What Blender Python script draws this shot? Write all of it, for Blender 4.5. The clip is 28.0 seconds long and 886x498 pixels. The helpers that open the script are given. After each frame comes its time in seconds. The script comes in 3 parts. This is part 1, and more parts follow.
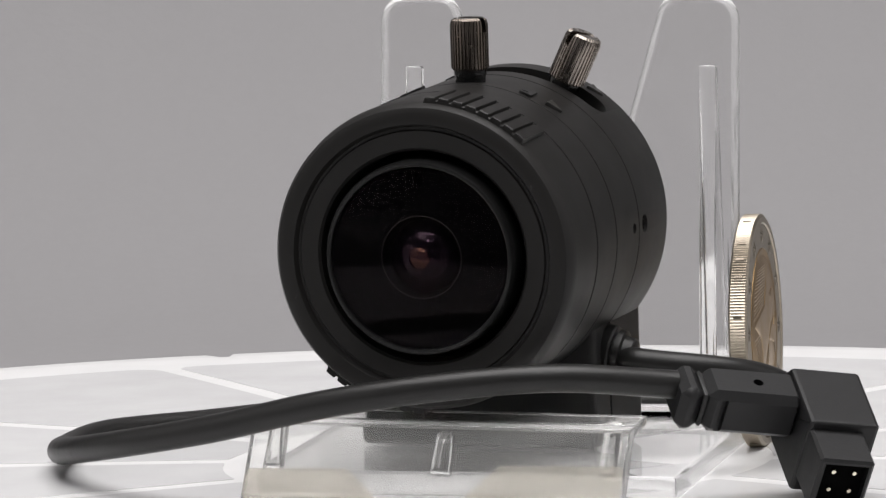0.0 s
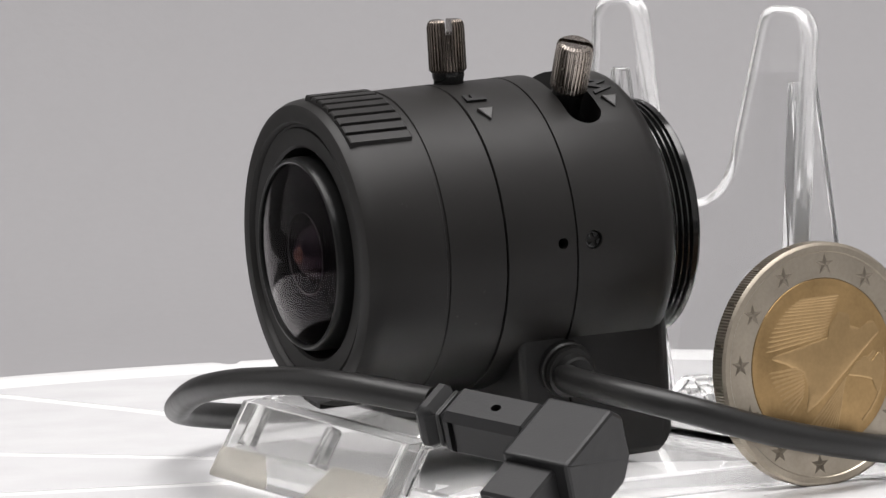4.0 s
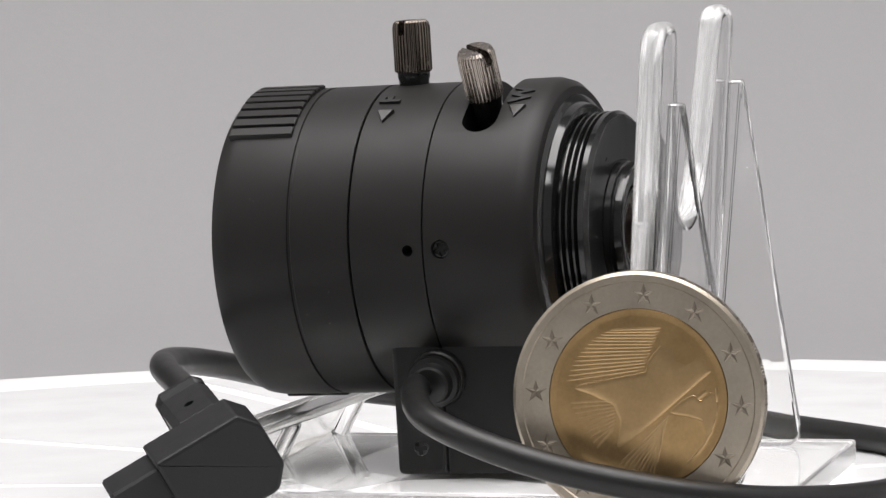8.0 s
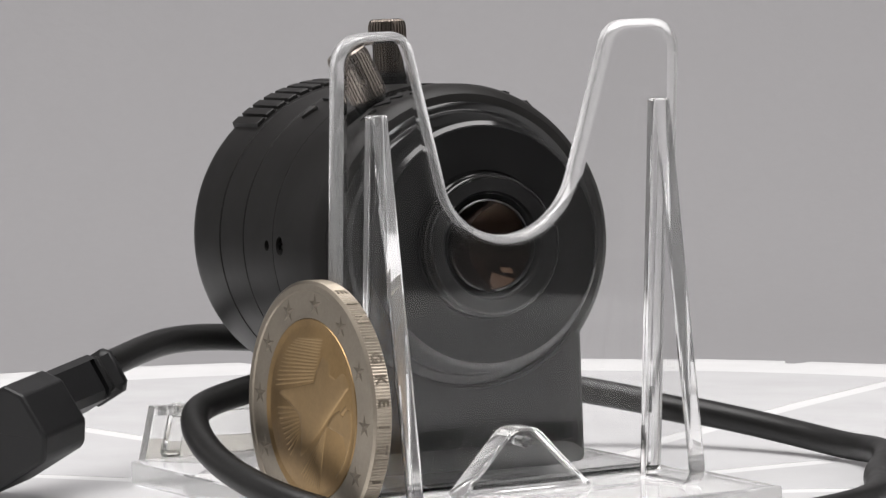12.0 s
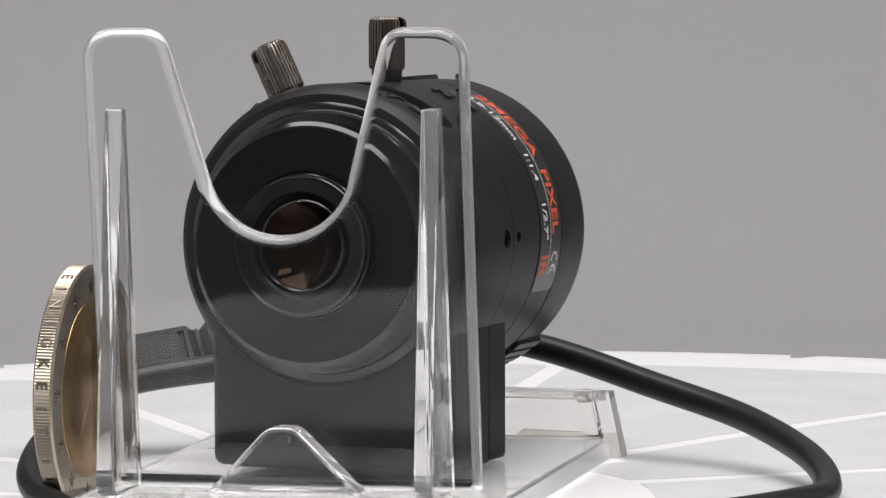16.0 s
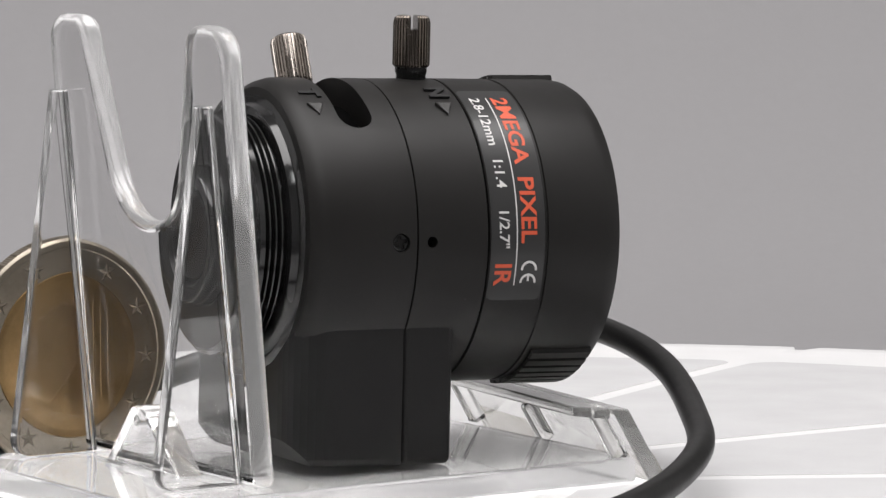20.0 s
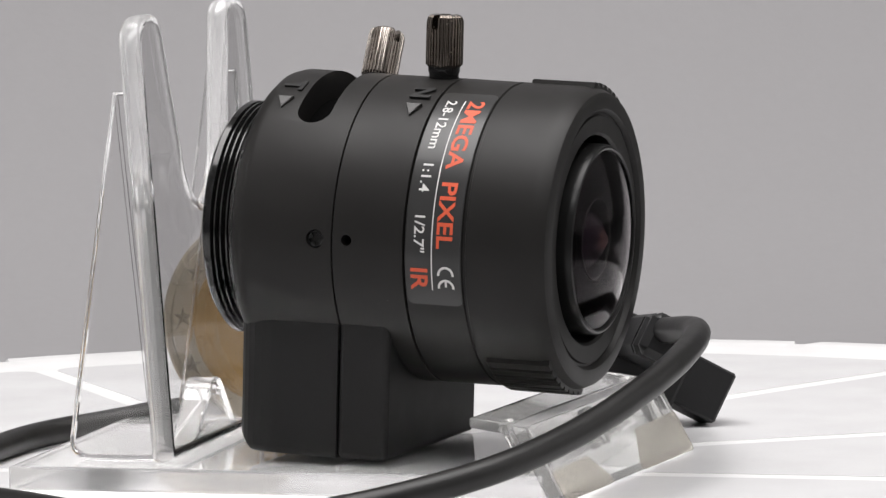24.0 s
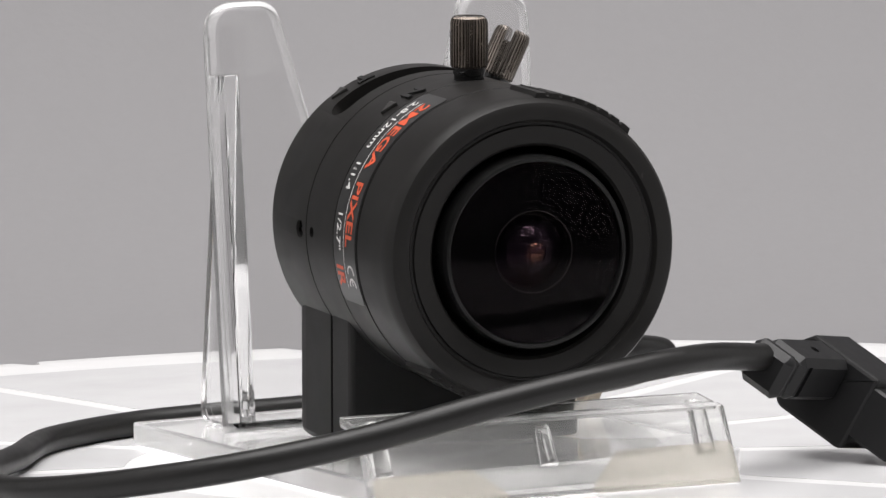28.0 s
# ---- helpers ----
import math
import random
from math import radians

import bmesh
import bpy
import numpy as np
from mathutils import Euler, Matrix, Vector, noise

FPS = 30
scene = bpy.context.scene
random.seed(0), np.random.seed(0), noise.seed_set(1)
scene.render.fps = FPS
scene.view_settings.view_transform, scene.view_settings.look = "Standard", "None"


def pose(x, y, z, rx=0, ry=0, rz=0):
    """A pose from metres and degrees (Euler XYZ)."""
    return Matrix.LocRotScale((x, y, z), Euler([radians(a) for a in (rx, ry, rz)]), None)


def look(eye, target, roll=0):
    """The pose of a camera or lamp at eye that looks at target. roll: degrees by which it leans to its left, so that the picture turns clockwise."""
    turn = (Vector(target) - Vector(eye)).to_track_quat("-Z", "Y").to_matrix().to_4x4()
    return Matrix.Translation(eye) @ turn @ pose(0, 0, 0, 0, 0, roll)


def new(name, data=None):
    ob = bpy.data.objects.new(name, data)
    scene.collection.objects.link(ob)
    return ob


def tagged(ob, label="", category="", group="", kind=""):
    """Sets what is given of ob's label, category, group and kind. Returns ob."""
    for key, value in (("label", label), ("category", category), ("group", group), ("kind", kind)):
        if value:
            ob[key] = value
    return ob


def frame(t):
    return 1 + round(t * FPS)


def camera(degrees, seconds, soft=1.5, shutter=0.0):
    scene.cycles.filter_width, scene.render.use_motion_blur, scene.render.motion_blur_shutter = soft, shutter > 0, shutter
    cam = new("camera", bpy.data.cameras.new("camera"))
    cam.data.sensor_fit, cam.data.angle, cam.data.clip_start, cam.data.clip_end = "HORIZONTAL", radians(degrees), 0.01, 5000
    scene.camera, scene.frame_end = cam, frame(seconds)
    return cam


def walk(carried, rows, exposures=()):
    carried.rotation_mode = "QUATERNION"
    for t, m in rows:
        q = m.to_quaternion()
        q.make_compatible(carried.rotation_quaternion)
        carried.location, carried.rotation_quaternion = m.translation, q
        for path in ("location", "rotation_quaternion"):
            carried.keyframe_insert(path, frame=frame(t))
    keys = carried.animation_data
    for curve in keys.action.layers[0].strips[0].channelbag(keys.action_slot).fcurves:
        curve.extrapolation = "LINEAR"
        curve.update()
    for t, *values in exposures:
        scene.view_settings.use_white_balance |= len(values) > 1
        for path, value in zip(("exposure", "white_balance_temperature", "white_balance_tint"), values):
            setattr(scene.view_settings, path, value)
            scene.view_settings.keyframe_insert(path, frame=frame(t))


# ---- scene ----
# One camera on a tripod, a turntable that carries a lens, its stand and a coin.
# All sizes below are in units of U metres (0.921 mm); z = 0 is the level of the stand's foot.
U = 0.921e-3
EYE = Vector((0.0, -0.58576, 0.08188))
AIM = Vector((0.00118, -0.00291, 0.02361))
EXPO = 0.47
cam = camera(9.25, 28.0, soft=1.4)
walk(cam, [(0.0, look(EYE, AIM, -1.05)), (28.0, look(EYE, AIM, -1.05))],
     exposures=[(0.0, EXPO - 0.15), (1.0, EXPO - 0.03), (2.0, EXPO + 0.1), (3.0, EXPO + 0.12), (4.0, EXPO + 0.15), (6.0, EXPO + 0.18), (8.0, EXPO + 0.19), (11.0, EXPO + 0.02), (14.0, EXPO - 0.14),
                (17.0, EXPO - 0.16), (20.0, EXPO - 0.08), (23.0, EXPO), (25.0, EXPO + 0.1), (26.0, EXPO + 0.15), (27.0, EXPO + 0.18), (28.0, EXPO + 0.0)])

# turn of the platter in degrees, second by second
TURN = [-19.0, -30.5, -41.88, -53.12, -64.38, -75.72, -87.09, -98.48, -110.02, -121.72,
        -133.17, -144.48, -155.84, -167.35, -178.81, -190.03, -201.16, -212.3, -223.56, -234.93,
        -246.36, -257.75, -269.05, -280.25, -291.41, -302.59, -314.06, -325.97, -338.16]

# ---- world and lights ----
world = bpy.data.worlds.new("world")
scene.world = world
world.use_nodes = True
world.node_tree.nodes["Background"].inputs[0].default_value = (0.9, 0.95, 1.0, 1)
world.node_tree.nodes["Background"].inputs[1].default_value = 0.02


def area_lamp(name, eye, target, sx, sy, watts, colour=(1, 1, 1)):
    data = bpy.data.lights.new(name, "AREA")
    data.shape, data.size, data.size_y, data.energy, data.color = "RECTANGLE", sx, sy, watts, colour
    ob = new(name, data)
    ob.matrix_world = look(eye, target)
    return ob


area_lamp("ceiling_softbox", (0.0, -0.10, 0.90), (0.0, -0.1, 0.0), 1.0, 0.7, 11.6, (1.0, 0.972, 0.968))
area_lamp("front_lamp", (0.06, -0.62, 0.80), (0.0, 0.0, 0.02), 0.3, 0.16, 1.0)


# ---- materials ----
def material(name, colour, rough=0.5, metal=0.0, grain=0.0, grain_size=0.0003, spots=0.0, spot_size=0.004,
             bump=0.0, clear=0.0, ior=1.45, coat=0.0, rough_var=0.0, random=0.0, flecks=0.0):
    """A node material: base colour varied at two scales, roughness variation and fine relief."""
    m = bpy.data.materials.new(name)
    m.use_nodes = True
    t = m.node_tree
    b = t.nodes["Principled BSDF"]
    b.inputs["Roughness"].default_value, b.inputs["Metallic"].default_value = rough, metal
    b.inputs["IOR"].default_value, b.inputs["Transmission Weight"].default_value = ior, clear
    b.inputs["Coat Weight"].default_value = coat
    b.inputs["Base Color"].default_value = (*colour, 1)
    geo = t.nodes.new("ShaderNodeTexCoord").outputs["Object"]

    def tex(size, detail):
        n = t.nodes.new("ShaderNodeTexNoise")
        n.inputs["Scale"].default_value, n.inputs["Detail"].default_value = 1 / size, detail
        t.links.new(geo, n.inputs["Vector"])
        return n.outputs["Fac"]

    if grain or spots or random:
        fine, wide = tex(grain_size, 3), tex(spot_size, 4)
        a = t.nodes.new("ShaderNodeMath")
        a.operation = "MULTIPLY_ADD"
        t.links.new(fine, a.inputs[0])
        a.inputs[1].default_value, a.inputs[2].default_value = 2 * grain, 1 - grain - spots - random / 2
        c = t.nodes.new("ShaderNodeMath")
        c.operation = "MULTIPLY_ADD"
        t.links.new(wide, c.inputs[0])
        c.inputs[1].default_value = 2 * spots
        t.links.new(a.outputs[0], c.inputs[2])
        last = c
        if random:
            o = t.nodes.new("ShaderNodeObjectInfo")
            last = t.nodes.new("ShaderNodeMath")
            last.operation = "MULTIPLY_ADD"
            t.links.new(o.outputs["Random"], last.inputs[0])
            last.inputs[1].default_value = random
            t.links.new(c.outputs[0], last.inputs[2])
        mul = t.nodes.new("ShaderNodeVectorMath")
        mul.operation = "SCALE"
        mul.inputs[0].default_value = colour
        t.links.new(last.outputs[0], mul.inputs["Scale"])
        t.links.new(mul.outputs[0], b.inputs["Base Color"])
        if flecks:   # scattered pale dust and scuffs
            dust = t.nodes.new("ShaderNodeMapRange")
            dust.inputs["From Min"].default_value, dust.inputs["From Max"].default_value = 0.79, 0.84
            t.links.new(tex(0.0006, 1), dust.inputs["Value"])
            mix = t.nodes.new("ShaderNodeMix")
            mix.data_type = "RGBA"
            t.links.new(dust.outputs["Result"], mix.inputs[0])
            t.links.new(mul.outputs[0], mix.inputs[6])
            mix.inputs[7].default_value = (flecks, flecks * 0.97, flecks * 0.94, 1)
            t.links.new(mix.outputs[2], b.inputs["Base Color"])
    if rough_var:
        r = t.nodes.new("ShaderNodeMath")
        r.operation = "MULTIPLY_ADD"
        t.links.new(tex(spot_size * 0.6, 5), r.inputs[0])
        r.inputs[1].default_value, r.inputs[2].default_value = 2 * rough_var, rough - rough_var
        t.links.new(r.outputs[0], b.inputs["Roughness"])
    if bump:
        n = t.nodes.new("ShaderNodeBump")
        n.inputs["Strength"].default_value, n.inputs["Distance"].default_value = bump, grain_size * 0.3
        t.links.new(tex(grain_size, 2), n.inputs["Height"])
        t.links.new(n.outputs[0], b.inputs["Normal"])
    return m


BLACK = material("matte_black_plastic", (0.0094, 0.0088, 0.0083), 0.46, grain=0.12, grain_size=0.00025, spots=0.2,
                 spot_size=0.006, rough_var=0.06, ior=1.325, flecks=0.035)
BLOCKM = material("moulded_black_plastic", (0.0085, 0.0083, 0.0082), 0.55, grain=0.1, grain_size=0.0003, spots=0.1,
                  spot_size=0.005, rough_var=0.05, ior=1.36)
GLOSS = material("anodised_black_metal", (0.008, 0.008, 0.008), 0.13, metal=0.0, spots=0.15, spot_size=0.002, rough_var=0.05, ior=1.5)
DARK = material("dark_hollow", (0.003, 0.003, 0.003), 0.9, grain=0.2, ior=1.03)
# Deeper black: shade beside the embossed letters and in the plug groove, coloured in.
SHADE_BLACK = material("shade_toned_black", (0.006, 0.006, 0.006), 0.5, grain=0.1)
RUBBER = material("black_cable_jacket", (0.010, 0.0098, 0.0095), 0.38, grain=0.1, grain_size=0.0004, spots=0.15,
                  spot_size=0.003, bump=0.1, rough_var=0.07, ior=1.38)
PLUGM = material("grey_black_plug_plastic", (0.0085, 0.0085, 0.009), 0.46, grain=0.12, spots=0.15, spot_size=0.003,
                 bump=0.15, rough_var=0.06, ior=1.38)
# Two tones of one gunmetal: the tilted zoom screw's extra light is coloured in.
STEEL = material("brushed_gunmetal", (0.16, 0.138, 0.12), 0.24, metal=1.0, spots=0.2, spot_size=0.0015, rough_var=0.1)
LIT_STEEL = material("lit_gunmetal", (0.28, 0.25, 0.225), 0.25, metal=1.0, spots=0.2, spot_size=0.0015, rough_var=0.1)
PIN = material("plated_pin", (0.8, 0.74, 0.6), 0.25, metal=1.0, spots=0.1)
NICKEL = material("worn_cupronickel", (0.37, 0.325, 0.265), 0.37, metal=1.0, grain=0.12, grain_size=0.0004, spots=0.22,
                  spot_size=0.004, rough_var=0.12, bump=0.1)
# Darkened tone: shade in the stars and struck edge lettering, put into the colour.
SHADE_NICKEL = material("shade_toned_cupronickel", (0.2, 0.172, 0.138), 0.45, metal=1.0, grain=0.12, grain_size=0.0004, spots=0.2, rough_var=0.1)
BRASS = material("worn_nickel_brass", (0.36, 0.238, 0.112), 0.36, metal=1.0, grain=0.15, grain_size=0.0004, spots=0.4,
                 spot_size=0.004, rough_var=0.12, bump=0.1)
SHEEN = material("polished_nickel_brass", (0.40, 0.272, 0.137), 0.33, metal=1.0, grain=0.12, grain_size=0.0004, spots=0.2,
                 spot_size=0.003, rough_var=0.1)
ACRYL = material("clear_acrylic", (0.985, 0.985, 0.985), 0.0, clear=1.0, ior=1.385)
# Slightly diffuse white, for the light that clear rib edges catch.
RIBE = material("whitened_rib_edge", (0.98, 0.98, 0.98), 0.05, clear=0.93, ior=1.49)
RIBM = material("clear_rib_acrylic", (0.985, 0.985, 0.985), 0.01, clear=1.0, ior=1.49)
# Greyed: the shadow under the foot plate is put into its tint.
FOOTM = material("shade_tinted_thick_acrylic", (0.84, 0.84, 0.835), 0.0, clear=1.0, ior=1.49)
# Part diffuse white, painted in for light gathering along the panel's edges.
EDGE = material("whitened_acrylic_edge", (0.98, 0.98, 0.98), 0.18, clear=0.76, ior=1.49)
HAZE = material("hazy_acrylic", (0.97, 0.97, 0.96), 0.05, clear=0.92, ior=1.49)
CAST = material("cast_acrylic_pin", (0.97, 0.97, 0.96), 0.02, clear=1.0, ior=1.49)
FROST = material("cloudy_glue_film", (0.78, 0.75, 0.69), 0.25, clear=0.9, ior=1.49, spots=0.05, spot_size=0.004)
GLASS = material("coated_front_glass", (0.56, 0.52, 0.54), 0.0, clear=1.0, ior=1.115)
GLASS.node_tree.nodes["Principled BSDF"].inputs["Specular Tint"].default_value = (1.0, 0.86, 0.94, 1)
INNERG = material("violet_inner_glass", (0.003, 0.002, 0.0035), 0.03, ior=1.34)
INNERG.node_tree.nodes["Principled BSDF"].inputs["Specular Tint"].default_value = (1.0, 0.7, 0.9, 1)
REARG = material("amber_coated_rear_glass", (0.004, 0.003, 0.0025), 0.03, ior=1.2)
REARG.node_tree.nodes["Principled BSDF"].inputs["Specular Tint"].default_value = (1.0, 0.62, 0.42, 1)
COATED = material("amber_coated_inner_glass", (0.006, 0.004, 0.009), 0.03, ior=2.2)
COATED.node_tree.nodes["Principled BSDF"].inputs["Specular Tint"].default_value = (1.0, 0.5, 0.34, 1)
LABELM = material("satin_black_label", (0.021, 0.021, 0.021), 0.34, spots=0.1, coat=0.1)
# Paler and glossier black: the light the triangles catch is put into colour.
LIT_MARK = material("lit_black_mark", (0.022, 0.021, 0.02), 0.28, spots=0.2, spot_size=0.001)
GREY = material("dark_grey_lens_edge", (0.014, 0.0135, 0.013), 0.4, spots=0.15, spot_size=0.002)
NOSEM = material("satin_black_metal", (0.007, 0.007, 0.007), 0.3, spots=0.15, spot_size=0.003, rough_var=0.06, ior=1.3)
RED = material("orange_red_print", (0.56, 0.085, 0.035), 0.5, spots=0.12, spot_size=0.0015)
WHITE = material("white_print", (0.6, 0.59, 0.58), 0.5, spots=0.1, spot_size=0.0015)
PLATTER = material("white_platter_plastic", (0.765, 0.765, 0.765), 0.25, grain=0.03, spots=0.04, spot_size=0.02, rough_var=0.05)
PANELM = material("pale_grey_platter_inlay", (0.605, 0.605, 0.61), 0.22, grain=0.03, spots=0.05, spot_size=0.02,
                  rough_var=0.06, random=0.03)
PAPER = material("pale_grey_backdrop_paper", (0.27, 0.265, 0.27), 0.9, grain=0.02, grain_size=0.002, spots=0.05,
                 spot_size=0.2, bump=0.05)
SIDE = material("dark_grey_room_cloth", (0.08, 0.08, 0.08), 0.9, grain=0.05, grain_size=0.002, spots=0.04, spot_size=0.15, bump=0.1)
WALLM = material("white_side_cloth", (0.72, 0.72, 0.72), 0.9, grain=0.05, grain_size=0.002, spots=0.04, spot_size=0.15, bump=0.1)
CLOTH = material("white_tent_fabric", (0.6, 0.6, 0.6), 0.9, grain=0.05, grain_size=0.002, spots=0.04, spot_size=0.15, bump=0.1)
FRONTM = material("grey_front_cloth", (0.3, 0.3, 0.3), 0.9, grain=0.1, grain_size=0.002, spots=0.1, spot_size=0.1)
DESK = material("dark_desk_laminate", (0.05, 0.05, 0.05), 0.5, grain=0.08, grain_size=0.003, spots=0.1, spot_size=0.05)

I4 = Matrix.Identity(4)


# ---- building helpers ----
def to_mesh(name, bm, smooth=True, angle=35, flat=0.0):
    bmesh.ops.recalc_face_normals(bm, faces=bm.faces)
    if smooth:
        lim = radians(angle)
        for f in bm.faces:
            f.smooth = not (flat and f.calc_area() > flat)
        for e in bm.edges:
            if len(e.link_faces) != 2 or e.calc_face_angle(4) > lim:
                e.smooth = False
    me = bpy.data.meshes.new(name)
    bm.to_mesh(me)
    bm.free()
    return me


def part(name, bm, mat, parent, label="", m=I4, smooth=True, angle=35, flat=0.0):
    """Links a bmesh, given in units, as one mesh object under a thing or a part; faces above the area flat stay flat."""
    bmesh.ops.transform(bm, matrix=Matrix.Scale(U, 4) @ m, verts=bm.verts)
    me = to_mesh(name, bm, smooth, angle, flat * U * U)
    me.materials.append(mat)
    ob = new(name, me)
    ob.parent = parent
    if parent.type == "EMPTY":
        ob.matrix_parent_inverse = Matrix.Identity(4)
    return tagged(ob, label) if label else ob


def thing(name, label, category, group=""):
    return tagged(new(name), label, category, group)


def quad_rings(bm, rings, close=True, cap0=False, cap1=False):
    n = len(rings[0])
    for a, b in zip(rings, rings[1:]):
        for i in range(n if close else n - 1):
            bm.faces.new((a[i], a[(i + 1) % n], b[(i + 1) % n], b[i]))
    if cap0:
        bm.faces.new(rings[0][::-1])
    if cap1:
        bm.faces.new(rings[-1])


def lathe(profile, n=96, cap0=False, cap1=False, closed=False):
    """Turns (along, radius) pairs about the y axis."""
    bm = bmesh.new()
    rings = [[bm.verts.new((r * math.sin(2 * math.pi * i / n), v, r * math.cos(2 * math.pi * i / n))) for i in range(n)]
             for v, r in profile]
    if closed:
        rings.append(rings[0])
    quad_rings(bm, rings, True, cap0 and not closed, cap1 and not closed)
    return bm


def prism(outline, depth, bevel=0.0, segs=2):
    """A plate with the (x, z) outline, from y = 0 to y = depth, with rounded edges."""
    bm = bmesh.new()
    a = [bm.verts.new((x, 0, z)) for x, z in outline]
    b = [bm.verts.new((x, depth, z)) for x, z in outline]
    quad_rings(bm, [a, b], True, True, True)
    bmesh.ops.recalc_face_normals(bm, faces=bm.faces)
    if bevel:
        es = [e for e in bm.edges if e.calc_face_angle(0) > 0.9]
        bmesh.ops.bevel(bm, geom=es, offset=bevel, segments=segs, profile=0.5, affect="EDGES")
    return bm


def box(x0, x1, y0, y1, z0, z1, bevel=0.0, segs=2):
    return_bm = bmesh.new()
    bmesh.ops.create_cube(return_bm, size=1, matrix=Matrix.Translation(((x0 + x1) / 2, (y0 + y1) / 2, (z0 + z1) / 2))
                          @ Matrix.Diagonal((x1 - x0, y1 - y0, z1 - z0, 1)))
    if bevel:
        bmesh.ops.bevel(return_bm, geom=return_bm.edges[:], offset=bevel, segments=segs, profile=0.5, affect="EDGES")
    return return_bm


def rounded(pts, r, n=5):
    """An outline with its corners rounded; r is one radius or one for each corner."""
    out, k = [], len(pts)
    for i in range(k):
        p, a, b = Vector(pts[i]), Vector(pts[i - 1]), Vector(pts[(i + 1) % k])
        u, w = (a - p).normalized(), (b - p).normalized()
        rr = r[i] if isinstance(r, (list, tuple)) else r
        half = u.angle(w) / 2
        d = min(rr / math.tan(half), (a - p).length * 0.49, (b - p).length * 0.49) if rr else 0
        if not d:
            out.append(tuple(p))
            continue
        s, e = p + u * d, p + w * d
        for j in range(n + 1):
            q = j / n
            out.append(tuple((1 - q) ** 2 * s + 2 * q * (1 - q) * p + q * q * e))
    return out


def cut(bm, cutters):
    """The bmesh with the closed cutters taken out of it."""
    bmesh.ops.recalc_face_normals(bm, faces=bm.faces)
    a = new("body_to_cut", bpy.data.meshes.new("body_to_cut"))
    bm.to_mesh(a.data)
    spare = [a]
    for c in cutters:
        bmesh.ops.recalc_face_normals(c, faces=c.faces)
        b = new("cutter", bpy.data.meshes.new("cutter"))
        c.to_mesh(b.data)
        c.free()
        mod = a.modifiers.new("cut", "BOOLEAN")
        mod.operation, mod.object, mod.solver = "DIFFERENCE", b, "EXACT"
        spare.append(b)
    got = bpy.data.meshes.new_from_object(a.evaluated_get(bpy.context.evaluated_depsgraph_get()))
    bm.free()
    out = bmesh.new()
    out.from_mesh(got)
    for o in spare:
        d = o.data
        bpy.data.objects.remove(o)
        bpy.data.meshes.remove(d)
    bpy.data.meshes.remove(got)
    return out


def smooth_path(points, n=10):
    """A smooth way through the points."""
    c = [Vector(p) for p in points]
    c = [2 * c[0] - c[1], *c, 2 * c[-1] - c[-2]]
    out = []
    for p0, p1, p2, p3 in zip(c, c[1:], c[2:], c[3:]):
        for j in range(n):
            u = j / n
            out.append(0.5 * (2 * p1 + (p2 - p0) * u + (2 * p0 - 5 * p1 + 4 * p2 - p3) * u * u
                              + (3 * p1 - p0 - 3 * p2 + p3) * u ** 3))
    out.append(c[-2])
    return out


def tube(path, radius, n=20):
    bm = bmesh.new()
    rings, side = [], Vector((0, 0, 1))
    for i, p in enumerate(path):
        d = (path[min(i + 1, len(path) - 1)] - path[max(i - 1, 0)]).normalized()
        side = (side - d * side.dot(d)).normalized()
        other = d.cross(side)
        rings.append([bm.verts.new(p + radius * (math.cos(2 * math.pi * k / n) * side + math.sin(2 * math.pi * k / n) * other))
                      for k in range(n)])
    quad_rings(bm, rings, True, True, True)
    return bm


def letters(text, size, bold=0.0, depth=0.1):
    """A bmesh of flat letters in the x-y plane, extruded a little in z, its left end at the origin."""
    cu = bpy.data.curves.new("letters", "FONT")
    cu.body, cu.size, cu.extrude, cu.offset, cu.resolution_u = text, size, depth / 2, bold, 3
    cu.align_y = "CENTER"
    ob = new("letters", cu)
    bpy.context.view_layer.update()
    me = bpy.data.meshes.new_from_object(ob.evaluated_get(bpy.context.evaluated_depsgraph_get()))
    bm = bmesh.new()
    bm.from_mesh(me)
    bpy.data.objects.remove(ob)
    bpy.data.meshes.remove(me)
    bpy.data.curves.remove(cu)
    return bm


def round_wrap(bm, radius, angle0, along0, sign):
    """Wraps flat work round the barrel: x runs round it from angle0 (radians from the top), y towards the front."""
    for v in bm.verts:
        x, y, z = v.co
        ang = angle0 + sign * x / radius
        r = radius + z
        v.co = (r * math.sin(ang), along0 - y, r * math.cos(ang))
    return bm


